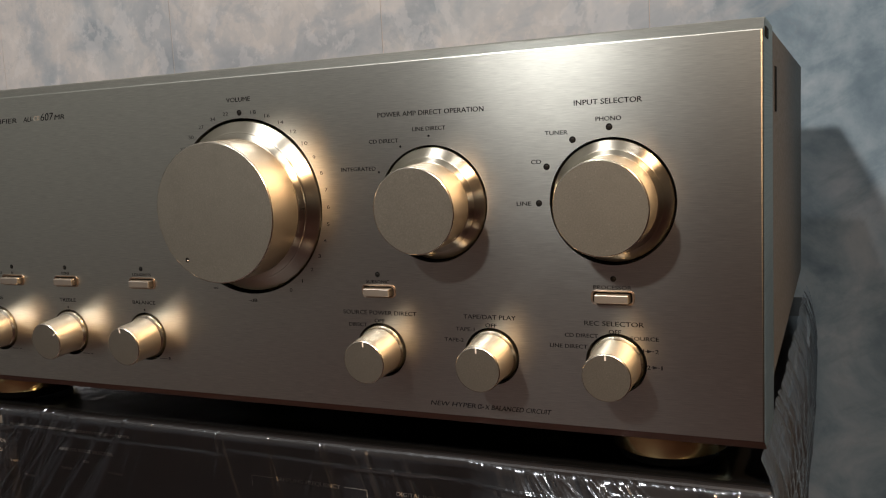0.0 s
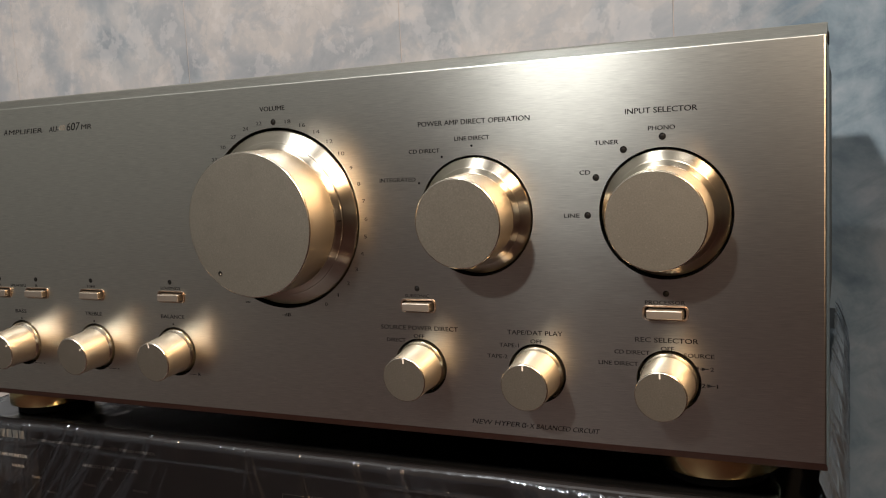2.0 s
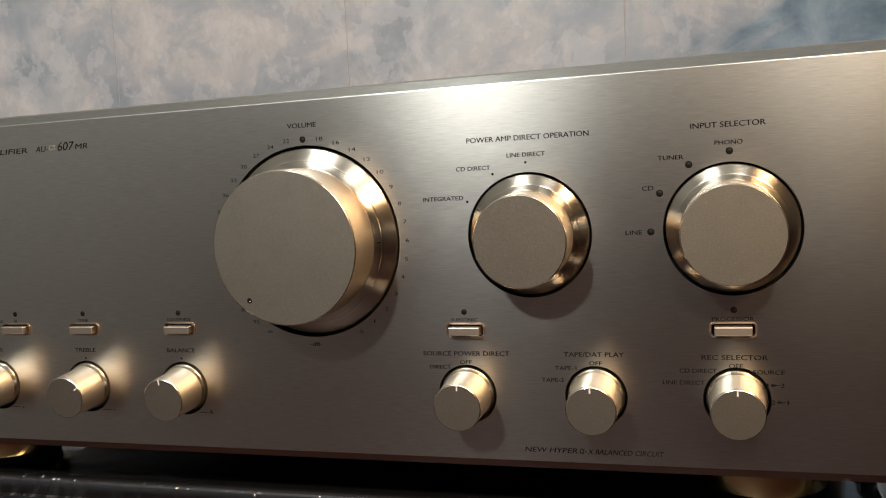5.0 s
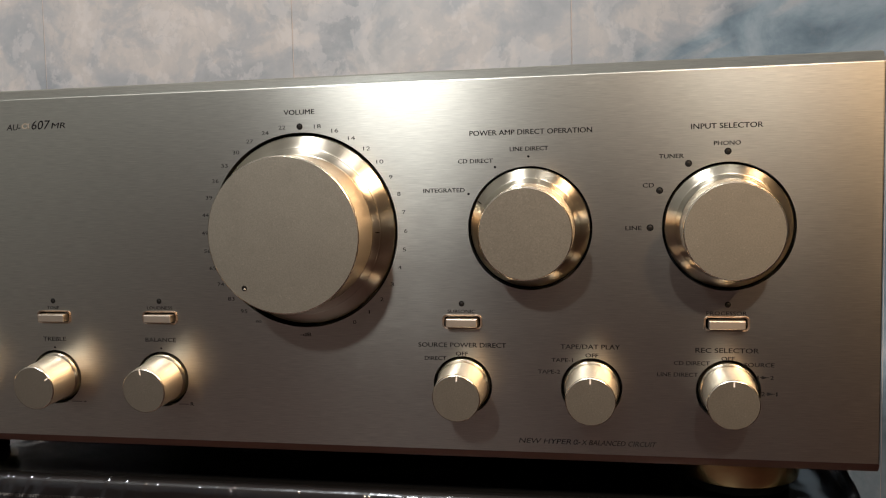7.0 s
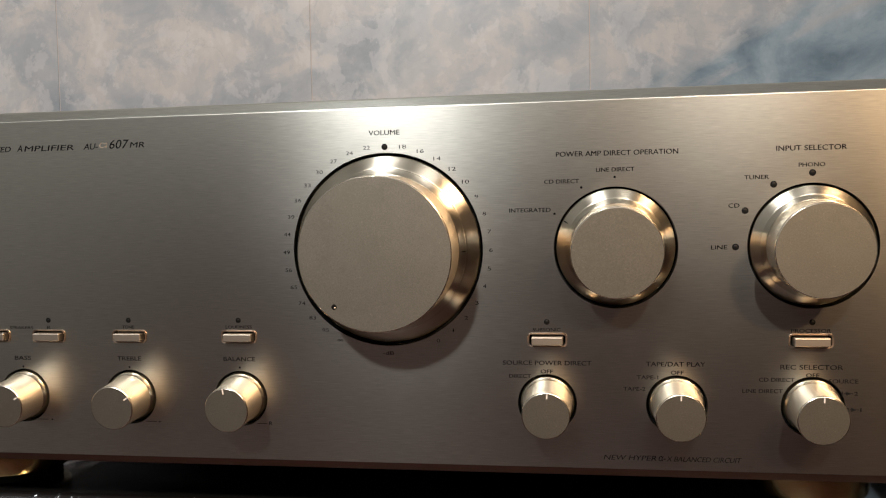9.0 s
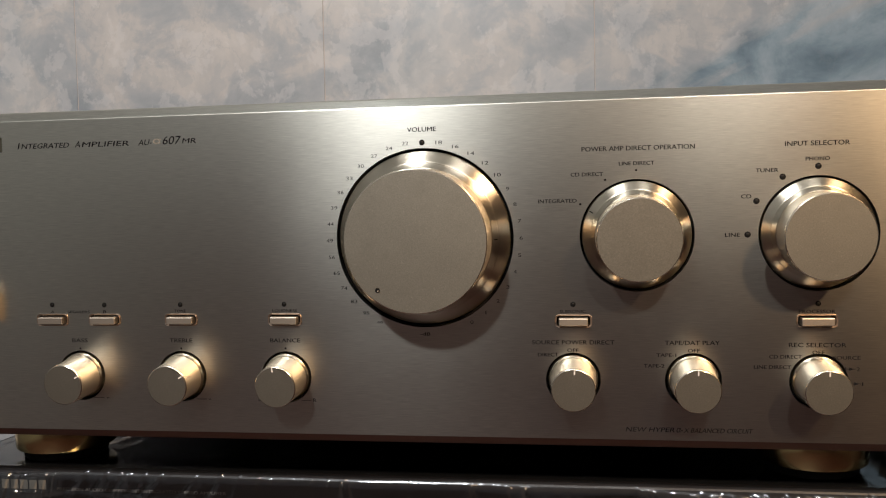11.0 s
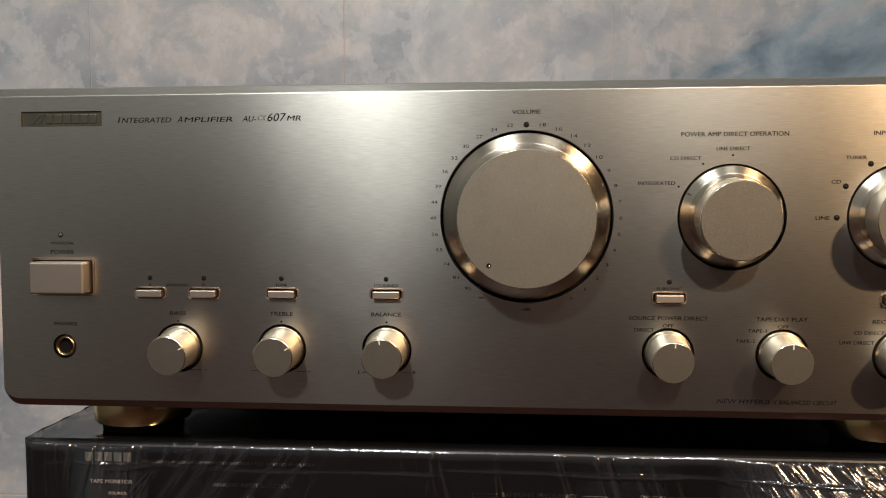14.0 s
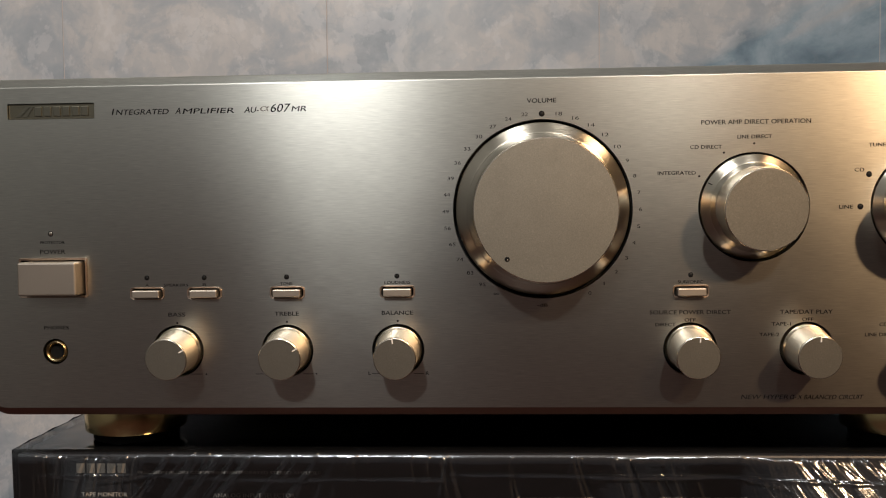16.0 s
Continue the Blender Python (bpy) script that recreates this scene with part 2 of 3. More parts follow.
PANEL = brushed_aluminium()
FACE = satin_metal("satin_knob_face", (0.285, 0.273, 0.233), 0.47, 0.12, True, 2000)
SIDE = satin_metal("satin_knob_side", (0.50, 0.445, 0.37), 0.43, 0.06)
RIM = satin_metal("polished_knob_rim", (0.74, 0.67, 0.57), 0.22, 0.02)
SKIRT = turned_metal()
BUTTON = satin_metal("champagne_button", (0.38, 0.335, 0.285), 0.46, 0.03)
BEZEL = satin_metal("brown_bezel", (0.34, 0.26, 0.20), 0.40, 0.04)
EDGE = satin_metal("red_brown_lower_edge", (0.26, 0.145, 0.115), 0.42, 0.05)
GOLD = satin_metal("gold_plated_metal", (0.70, 0.55, 0.27), 0.20, 0.04)
BRASS = satin_metal("brass_ring", (0.26, 0.20, 0.11), 0.3, 0.04)
COVER = mottled("bronze_painted_cover", (0.072, 0.060, 0.042), (0.092, 0.076, 0.054), 0.5, 50, 0.1, 0.0003, 0.2)
BLACK = material("black_recess", (0.006, 0.006, 0.006), 0.6)
LENS = material("dark_lamp_lens", (0.004, 0.004, 0.004), 0.5)
LENS.node_tree.nodes["Principled BSDF"].inputs["Specular IOR Level"].default_value = 0.15
INK = material("black_print", (0.006, 0.006, 0.007), 0.8)
INK.node_tree.nodes["Principled BSDF"].inputs["Specular IOR Level"].default_value = 0.1
BLACK.node_tree.nodes["Principled BSDF"].inputs["Specular IOR Level"].default_value = 0.03
PALE = material("pale_marker_paint", (0.62, 0.60, 0.56), 0.4)
BADGE = satin_metal("olive_badge_metal", (0.17, 0.16, 0.12), 0.36, 0.06)
BADGE_RAISED = satin_metal("raised_badge_metal", (0.25, 0.24, 0.19), 0.30, 0.04)
UNIT = mottled("black_painted_metal", (0.010, 0.010, 0.012), (0.018, 0.018, 0.020), 0.35, 80, 0.1, 0.0002)
GREY_PRINT = material("grey_print", (0.36, 0.325, 0.28), 0.5)
DIM_PRINT = material("dim_print", (0.15, 0.14, 0.12), 0.5)
LOGO_PRINT = material("dim_logo_print", (0.13, 0.115, 0.095), 0.5)
FILM = film_plastic("clear_stretch_film", 0.14, 0.004)
CRUMPLED = film_plastic("crumpled_stretch_film", 0.2, 0.028)
TILE = marble_tile()
GROUT = mottled("pinkish_grout", (0.62, 0.50, 0.43), (0.70, 0.58, 0.50), 0.8, 60)
PLASTER = mottled("dark_brown_wall_paint", (0.032, 0.019, 0.014), (0.044, 0.027, 0.020), 0.8, 3)
TAN_WALL = mottled("tan_wall_paint", (0.11, 0.082, 0.058), (0.14, 0.105, 0.075), 0.8, 3)
GREY_WALL = mottled("grey_wall_paint", (0.16, 0.157, 0.148), (0.19, 0.187, 0.176), 0.8, 3)
CEILING = mottled("grey_ceiling_paint", (0.38, 0.375, 0.36), (0.43, 0.425, 0.41), 0.85, 3)
FLOOR = mottled("red_brown_floor", (0.030, 0.008, 0.006), (0.042, 0.012, 0.008), 0.5, 6)
WOOD = mottled("dark_shelf_wood", (0.05, 0.03, 0.02), (0.09, 0.055, 0.035), 0.4, 20)


# ---- building helpers ----
def part(name, bm, mat, parent=None, label="", smooth=False):
    """Links a bmesh as one mesh object, under parent if that is given."""
    me = bpy.data.meshes.new(name)
    bmesh.ops.recalc_face_normals(bm, faces=bm.faces)
    if smooth:
        for f in bm.faces:
            f.smooth = True
    bm.to_mesh(me)
    bm.free()
    me.materials.append(mat)
    ob = new(name, me)
    if parent:
        ob.parent = parent
    if label:
        ob["label"] = label
    return ob


def thing(name, at, label, category, group="", kind=""):
    ob = new(name)
    ob.location = at
    return tagged(ob, label, category, group, kind)


def lathe(profile, n=64):
    """Turns (radius, y) pairs round the y axis; open ends with radius 0 close in a point."""
    bm = bmesh.new()
    rings = []
    for r, y in profile:
        if r <= 0:
            rings.append([bm.verts.new((0, y, 0))])
        else:
            rings.append([bm.verts.new((r * math.sin(2 * math.pi * i / n), y, r * math.cos(2 * math.pi * i / n))) for i in range(n)])
    for a, b in zip(rings, rings[1:]):
        for i in range(n):
            j = (i + 1) % n
            if len(a) == 1 and len(b) > 1:
                bm.faces.new((a[0], b[i], b[j]))
            elif len(b) == 1:
                bm.faces.new((a[j], a[i], b[0]))
            else:
                bm.faces.new((a[i], b[i], b[j], a[j]))
    return bm


def sharp(ob, degrees=35):
    ob.data.shade_smooth()
    ob.data.set_sharp_from_angle(angle=radians(degrees))
    return ob


def box(x0, x1, y0, y1, z0, z1, bevel=0.0, segments=2):
    bm = bmesh.new()
    bmesh.ops.create_cube(bm, size=1)
    for v in bm.verts:
        v.co = Vector(((x0 + x1) / 2 + v.co.x * (x1 - x0), (y0 + y1) / 2 + v.co.y * (y1 - y0), (z0 + z1) / 2 + v.co.z * (z1 - z0)))
    if bevel:
        bmesh.ops.bevel(bm, geom=bm.edges[:], offset=bevel, segments=segments, affect="EDGES", profile=0.5)
    return bm


def rounded(w, h, r, n=6):
    """Outline of a rounded rectangle round the origin, as (x, z)."""
    out = []
    for cx, cz, a0 in ((w / 2 - r, h / 2 - r, 0), (-w / 2 + r, h / 2 - r, 90), (-w / 2 + r, -h / 2 + r, 180), (w / 2 - r, -h / 2 + r, 270)):
        for i in range(n + 1):
            a = radians(a0 + 90 * i / n)
            out.append((cx + r * math.cos(a), cz + r * math.sin(a)))
    return out


def circle(r, n=64):
    return [(r * math.cos(2 * math.pi * i / n), r * math.sin(2 * math.pi * i / n)) for i in range(n)]


def shell(rings, cap=True):
    """Skins rings of (outline, y) into one surface; cap closes the last ring."""
    bm = bmesh.new()
    rows = [[bm.verts.new((x, y, z)) for x, z in pts] for pts, y in rings]
    for a, b in zip(rows, rows[1:]):
        for i in range(len(a)):
            j = (i + 1) % len(a)
            bm.faces.new((a[i], a[j], b[j], b[i]))
    if cap:
        bm.faces.new(rows[-1])
    return bm


def strip(x0, x1, z0, z1, y=-0.00006):
    bm = bmesh.new()
    bm.faces.new([bm.verts.new(p) for p in ((x0, y, z0), (x1, y, z0), (x1, y, z1), (x0, y, z1))])
    return bm


def lettering(body, parent, x0, x1, z, height, mat, y=-0.00006, slant=0.0, name="printed_text"):
    """A printed word in the built-in font, from x0 to x1, its middle at z, with capitals of that height."""
    cu = bpy.data.curves.new("text", "FONT")
    cu.body, cu.size, cu.resolution_u = body, 1.0, 3
    ob = bpy.data.objects.new("text", cu)
    scene.collection.objects.link(ob)
    bpy.context.view_layer.update()
    me = bpy.data.meshes.new_from_object(ob.evaluated_get(bpy.context.evaluated_depsgraph_get()))
    bpy.data.objects.remove(ob)
    xs = [v.co.x for v in me.vertices]
    if not xs:
        return None
    lo, hi = min(xs), max(xs)
    cap = 0.729
    k = height / cap
    s = (x1 - x0 - slant * height) / (hi - lo)
    for v in me.vertices:
        v.co = Vector((x0 + (v.co.x - lo) * s + slant * v.co.y * k, y, z - height / 2 + v.co.y * k))
    # three layers, a hair apart, give the print its weight
    bm = bmesh.new()
    step = (0.045 if height > 1.45 * MM else 0.03) * MM
    for i, (dx, dz) in enumerate(((0, 0), (1, 0.4), (-1, -0.4))[:1 if name == "scale_number" else 3]):
        first = len(bm.verts)
        bm.from_mesh(me)
        bm.verts.ensure_lookup_table()
        for v in bm.verts[first:]:
            v.co += Vector((dx * step, -0.004 * MM * i, dz * step))
    bm.to_mesh(me)
    bm.free()
    me.materials.append(mat)
    t = new(name, me)
    t.parent = parent
    return t


MM = 0.001

# ---- room ----
WALL_Y = 0.457


def block(name, mat, x0, x1, y0, y1, z0, z1, label, category):
    return tagged(part(name, box(x0, x1, y0, y1, z0, z1), mat), label, category, "", "structure")


wall_north = block("wall_north", GROUT, -1.25, 2.4, WALL_Y + 0.0005, WALL_Y + 0.12, -0.14, 2.3, "wall of marbled tiles with thin pinkish joints", "wall")
block("wall_south", PLASTER, -1.37, 2.4, -2.72, -2.6, -0.14, 2.3, "plain dark brown wall closing the room", "wall")
block("wall_west", GREY_WALL, -1.37, -1.25, -2.72, WALL_Y + 0.12, -0.14, 2.3, "plain grey painted wall closing the room", "wall")
block("wall_east", TAN_WALL, 2.4, 2.52, -2.72, WALL_Y + 0.12, -0.14, 2.3, "plain tan painted wall closing the room", "wall")
block("floor", FLOOR, -1.37, 2.4, -2.6, WALL_Y, -0.24, -0.14, "red-brown floor", "floor")
block("ceiling", CEILING, -1.37, 2.52, -2.72, WALL_Y + 0.12, 2.3, 2.4, "plain grey painted ceiling", "ceiling")
shelf = thing("shelf", (0, 0, 0), "dark wooden shelf carrying the stacked audio units", "shelf")
part("shelf_board", box(-0.222, 0.214, 0.0, 0.44, -0.025, 0.0, 0.002), WOOD, shelf)
for sx in (-0.220, 0.187):
    for sy in (0.01, 0.41):
        part("leg", box(sx, sx + 0.025, sy, sy + 0.025, -0.14, -0.025, 0.001), WOOD, shelf)

# ---- integrated amplifier ----
amp = thing("integrated_amplifier", (0, 0, 0.1375), "champagne gold integrated amplifier with brushed aluminium front panel", "amplifier")
Z0 = 137.5


def P(x, z, y=0.0):
    """A place on the front panel, from millimetres."""
    return Vector((x * MM, y * MM, (z - Z0) * MM))


BIG = [(13.0, 242.7, 36.6), (98.0, 242.5, 22.2), (166.2, 242.3, 22.2)]
SMALL_X = (-139.8, -93.4, -47.0, 72.6, 119.3, 166.2)
SMALL_Z = 185.0
BUTTONS = [(-152.4, 14.4), (-128.0, 14.4), (-93.0, 14.4), (-47.0, 14.4), (72.9, 14.4), (165.6, 15.0)]


def button_z(x):
    return 209.3 if x < 0 else 208.6


POWER = (-192.6, 216.2)
JACK = (-192.6, 185.0)


def outline(dx, zb, zt):
    """Edge of the panel in millimetres, with its one rounded lower corner."""
    corner = [(-221.4 - dx + 7.5 * (1 - math.cos(a)), zb + 5.0 * (1 - math.sin(a))) for a in (radians(90 * k / 6) for k in range(7))]
    return corner + [(215 + dx, zb), (215 + dx, zt), (-221.4 - dx, zt)]


def front_panel():
    bm = bmesh.new()
    loops = [outline(0.0, 161.0, 295.9)]
    for x, z, r in BIG:
        loops.append([(x + a, z + b) for a, b in circle(r, 96)])
    for x in SMALL_X:
        loops.append([(x + a, SMALL_Z + b) for a, b in circle(10.9, 48)])
    for x, w in BUTTONS:
        loops.append([(x + a, button_z(x) + b) for a, b in rounded(w, 5.0, 1.6)])
    loops.append([(POWER[0] + a, POWER[1] + b) for a, b in rounded(29.4, 16.6, 0.8)])
    loops.append([(JACK[0] + a, JACK[1] + b) for a, b in circle(5.4, 40)])
    loops.append([(-191.5 + a, 286.1 + b) for a, b in rounded(37.2, 6.6, 0.4)])
    edges, rings = [], []
    for pts in loops:
        vs = [bm.verts.new(P(x, z)) for x, z in pts]
        rings.append(vs)
        edges += [bm.edges.new((vs[i], vs[(i + 1) % len(vs)])) for i in range(len(vs))]
    bmesh.ops.triangle_fill(bm, use_beauty=True, use_dissolve=False, edges=edges, normal=(0, -1, 0))
    # walls of the openings
    for vs in rings[1:]:
        back = [bm.verts.new(v.co + Vector((0, 0.0045, 0))) for v in vs]
        for i in range(len(vs)):
            j = (i + 1) % len(vs)
            bm.faces.new((vs[i], back[i], back[j], vs[j]))
    # rounded top edge, bevelled foot and side edges
    last = rings[0]
    for dx, zb, yb, zt, yt in ((0.5, 160.7, 0.4, 296.15, 0.12), (0.8, 159.5, 1.6, 296.5, 0.42), (0.9, 158.3, 2.8, 299.6, 3.6), (0.9, 157.2, 4.0, 300.2, 4.8), (0.9, 157.0, 7.5, 300.3, 7.5), (0.9, 157.0, 40.0, 300.3, 40.0)):
        nxt = [bm.verts.new(P(x, z, yt if z == zt else yb)) for x, z in outline(dx, zb, zt)]
        for i in range(len(nxt)):
            bm.faces.new((last[i], nxt[i], nxt[(i + 1) % len(nxt)], last[(i + 1) % len(nxt)]))
        last = nxt
    uv = bm.loops.layers.uv.new("grain")
    for f in bm.faces:
        f.normal_update()
        side, flat = abs(f.normal.x) > 0.7, abs(f.normal.z) > 0.7
        for l in f.loops:
            c = l.vert.co
            l[uv].uv = ((c.y if flat else c.z) * 5, (c.y if side else c.x) * 5)
    return bm


panel = part("front_panel", front_panel(), PANEL, amp, "champagne aluminium panel brushed lengthwise")
# lower bevel faces that point down get a darker, redder tone than the panel
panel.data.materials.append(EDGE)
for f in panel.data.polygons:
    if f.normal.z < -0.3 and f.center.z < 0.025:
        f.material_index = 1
part("chassis", box(-0.2125, 0.2125, 0.0048, 0.325, 0.0225, 0.1600, 0.001), BLACK, amp, "dark inner chassis")


def cover_outline(top):
    return [(x * MM, z * MM) for x, z in ((-212.8, 22.4), (212.8, 22.4), (212.8, top - 1.0), (211.8, top), (-211.8, top), (-212.8, top - 1.0))]


cover = part("cover", shell([(cover_outline(162.6), 0.0405), (cover_outline(163.4), 0.046), (cover_outline(166.8), 0.075), (cover_outline(167.0), 0.379)]), COVER, amp, "bronze painted metal cover")
for sx in (-1, 1):
    part("side_slot", box(sx * 0.2128 - 0.0004, sx * 0.2128 + 0.0004, 0.100, 0.110, 0.1335, 0.1525, 0.0003), BLACK, cover)
    part("end_recess", box(sx * 0.2158 - 0.0005, sx * 0.2158 + 0.0005, 0.005, 0.016, 0.1565, 0.1600, 0.0003), BLACK, panel)


def knob(name, x, z, r_face, depth, r_skirt, label, turn=None, flare=True, n=96, droop=0.0):
    m = [v * MM for v in (r_face, depth, r_skirt)]
    rf, d, rs = m
    e = (0.4 if flare else 0.35) * MM
    if flare:
        w = rs - rf
        k = min(1.0, w / (6.2 * MM))
        top = -4.8 * k * MM
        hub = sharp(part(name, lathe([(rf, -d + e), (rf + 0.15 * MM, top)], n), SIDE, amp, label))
        skirt = sharp(part("skirt", lathe([(rf + 0.15 * MM, top), (rf + 0.4 * MM, top + 0.05 * MM), (rf + 0.65 * MM, top + 0.4 * MM), (rf + 0.34 * w, -3.1 * k * MM), (rf + 0.37 * w, -2.75 * k * MM)] + [(rf + (0.39 + 0.58 * i / 8) * w, (-2.7 + 3.3 * i / 8) * k * MM) for i in range(9)] + [(rs, 1.0 * k * MM), (rs, 4 * MM)], n), SKIRT, hub, "polished flared skirt"), 22)
    else:
        hub = sharp(part(name, lathe([(rf, -d + e), (rf + 0.25 * MM, -3.0 * MM), (rf + 0.6 * MM, -1.6 * MM)], n), SIDE, amp, label))
        skirt = sharp(part("skirt", lathe([(rf + 0.6 * MM, -1.6 * MM), (rs - 0.3 * MM, -0.9 * MM), (rs, -0.2 * MM), (rs, 4 * MM)], n), RIM, hub, "polished collar"), 28)
    sharp(part("rim", lathe([(rf - e, -d), (rf - 0.2 * e, -d + 0.45 * e), (rf, -d + e)], n), RIM, hub, "polished rim"), 60)
    hub.location, hub.rotation_euler = P(x, z), (radians(droop), 0, 0)
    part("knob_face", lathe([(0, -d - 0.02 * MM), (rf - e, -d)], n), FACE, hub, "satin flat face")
    if turn is not None and flare:
        # short dark pointer cut into the skirt
        r0, r1 = (rf + 0.14 * w, rf + 0.33 * w) if rf > 0.02 else (rf + 0.62 * w, rs - 0.3 * MM)
        bm = box(-0.2 * MM, 0.2 * MM, -0.06 * MM, 0.2 * MM, r0, r1)
        for v in bm.verts:
            f = (v.co.z - rf) / w
            v.co.y += (-4.8 + 1.7 * f / 0.34 if f < 0.34 else -2.7 + 3.3 * (f - 0.39) / 0.58) * k * MM
        bmesh.ops.rotate(bm, verts=bm.verts, cent=(0, 0, 0), matrix=Matrix.Rotation(radians(turn), 3, "Y"))
        part("pointer_notch", bm, BLACK, skirt)
    elif turn is not None:
        a = radians(turn)
        bm = box(-0.25 * MM, 0.25 * MM, -d - 0.08 * MM, -d + 0.3 * MM, rf - 2.3 * MM, rf - 0.15 * MM)
        bmesh.ops.rotate(bm, verts=bm.verts, cent=(0, 0, 0), matrix=Matrix.Rotation(a, 3, "Y"))
        part("marker_line", bm, PALE, hub)
    return hub


def ring_hole(name, x, z, r, parent, bead=LENS):
    """A dark indicator lamp: a black opening with a small domed lens in it."""
    ob = sharp(part(name, lathe([(r * MM, -0.06 * MM), (r * 0.62 * MM, -0.10 * MM), (0, -0.11 * MM)], 24), BLACK, parent))
    ob.location = P(x, z)
    part("lens", lathe([(r * 0.62 * MM, -0.10 * MM), (r * 0.45 * MM, -0.18 * MM), (r * 0.2 * MM, -0.22 * MM), (0, -0.23 * MM)], 20), bead, ob, smooth=True)
    return ob


VOLUME_TURN, DIRECT_TURN = 91.5, -61.5
volume = knob("volume_knob", *BIG[0][:2], 28.1, 21.9, 35.4, "large round volume knob with flared polished skirt", VOLUME_TURN, droop=1.4)
dot = sharp(part("dimple", lathe([(1.0 * MM, -21.96 * MM), (0.9 * MM, -22.03 * MM), (0, -22.05 * MM)], 24), BLACK, volume, "dark pointer dimple"))
part("dimple_glint", lathe([(0.42 * MM, -22.05 * MM), (0.3 * MM, -22.25 * MM), (0, -22.3 * MM)], 16), RIM, volume, smooth=True).location = (-14.8 * MM, 0, -19.05 * MM)
dot.location = (-15.0 * MM, 0, -18.7 * MM)
knob("selector_knob", *BIG[1][:2], 16.1, 17.2, 21.3, "round direct operation knob with flared skirt", DIRECT_TURN, droop=3.6)
knob("selector_knob", *BIG[2][:2], 16.3, 17.0, 21.3, "round input selector knob with flared skirt", droop=2.8)
for x, turn, word in zip(SMALL_X, (62, 58, -6, 4, 0, 0), ("bass", "treble", "balance", "source", "tape", "record")):
    knob(word + "_knob", x, SMALL_Z, 8.6, 15.0, 9.9, "small cylindrical satin aluminium knob", turn, False, 64, 5.0)

for x, z in ((13, 281.5), (166, 268.0), (153, 264.2), (143.3, 255.1), (140, 242.2), (-152.4, 215.9), (-128, 215.8), (-93.2, 215.8), (-47.1, 215.8), (72.8, 215.3), (166, 215.3)):
    ring_hole("indicator_lamp", x, z, 1.2 if z > 230 else 1.05, amp)
ring_hole("protector_lamp", -193.2, 234.8, 1.15, amp, RIM)
for x, z in ((98, 268.1), (86, 264.6), (76.2, 255.2), (-139.9, 196.8), (-93.4, 197.0), (-47, 197.2)):
    ob = part("index_dot", lathe([(0.45 * MM, -0.12 * MM), (0, -0.13 * MM)], 16), INK, amp)
    ob.location = P(x, z)

for x, w in BUTTONS:
    b = part("push_button", box(-(w - 2.9) / 2 * MM, (w - 2.9) / 2 * MM, -0.0026, 0.003, -1.75 * MM, 1.35 * MM, 0.00035), BUTTON, amp, "slim champagne push button in a rounded bezel")
    b.location = P(x, button_z(x))
    o = [[(u * MM, v * MM) for u, v in rounded(ww, hh, rr)] for ww, hh, rr in ((w + 0.5, 5.4, 1.8), (w + 0.3, 5.2, 1.7), (w - 1.0, 4.2, 1.3), (w - 1.2, 4.0, 1.2))]
    sharp(part("bezel", shell([(o[0], 0.0001), (o[1], -0.0003), (o[2], -0.0002), (o[3], 0.003)], False), BEZEL, b), 50)
    part("gap", shell([(o[3], 0.0030), ([(u * 0.1, v * 0.1) for u, v in o[3]], 0.0031)]), BLACK, b)

power = part("power_button", box(-11.9 * MM, 12.9 * MM, -0.0072, 0.003, -7.1 * MM, 6.9 * MM, 0.0008, 3), BUTTON, amp, "large rectangular power button in a bezel")
power.location = P(*POWER)
o = [[(u * MM, v * MM) for u, v in rounded(ww, hh, rr)] for ww, hh, rr in ((29.8, 17.0, 1.0), (29.4, 16.6, 0.9), (27.8, 15.0, 0.6), (27.6, 14.8, 0.6))]
sharp(part("bezel", shell([(o[0], 0.0001), (o[1], -0.0003), (o[2], -0.0002), (o[3], 0.0035)], False), BEZEL, power), 50)
part("gap", shell([(o[3], 0.0035), ([(u * 0.1, v * 0.1) for u, v in o[3]], 0.0036)]), BLACK, power)

jack = sharp(part("headphone_jack", lathe([(4.7 * MM, 0.3 * MM), (4.6 * MM, -0.5 * MM), (4.0 * MM, -0.9 * MM), (3.3 * MM, -0.5 * MM), (3.1 * MM, 0.6 * MM), (3.1 * MM, 1.2 * MM)], 40), BRASS, amp, "headphone jack with brass ring"), 50)
jack.location = P(*JACK, 1.0)
part("socket_hole", lathe([(3.1 * MM, 1 * MM), (0, 1 * MM)], 40), BLACK, jack)
part("socket_gap", lathe([(5.4 * MM, 2 * MM), (4.6 * MM, 2 * MM)], 40), BLACK, jack)

badge = part("maker_badge", box(-18.4 * MM, 18.4 * MM, 0.0008, 0.003, -3.1 * MM, 3.1 * MM), BADGE, amp, "recessed olive badge with raised plain shapes")
badge.location = P(-191.5, 286.1)
bm = bmesh.new()
bm.faces.new([bm.verts.new((x * MM, 0.00055, z * MM)) for x, z in ((-15.5, -2.2), (-13.6, -2.2), (-9.0, 2.2), (-10.9, 2.2))])
bm.faces.new([bm.verts.new((x * MM, 0.00055, z * MM)) for x, z in ((-12.4, -2.2), (-10.5, -2.2), (-7.6, 2.2), (-8.6, 2.2))])
part("emblem", bm, BADGE_RAISED, badge)
for i in range(6):
    part("raised_bar", box((-7.2 + 4.0 * i) * MM, (-4.2 + 4.0 * i) * MM, 0.0004, 0.0009, -2.0 * MM, 2.0 * MM, 0.0002), BADGE_RAISED, badge)

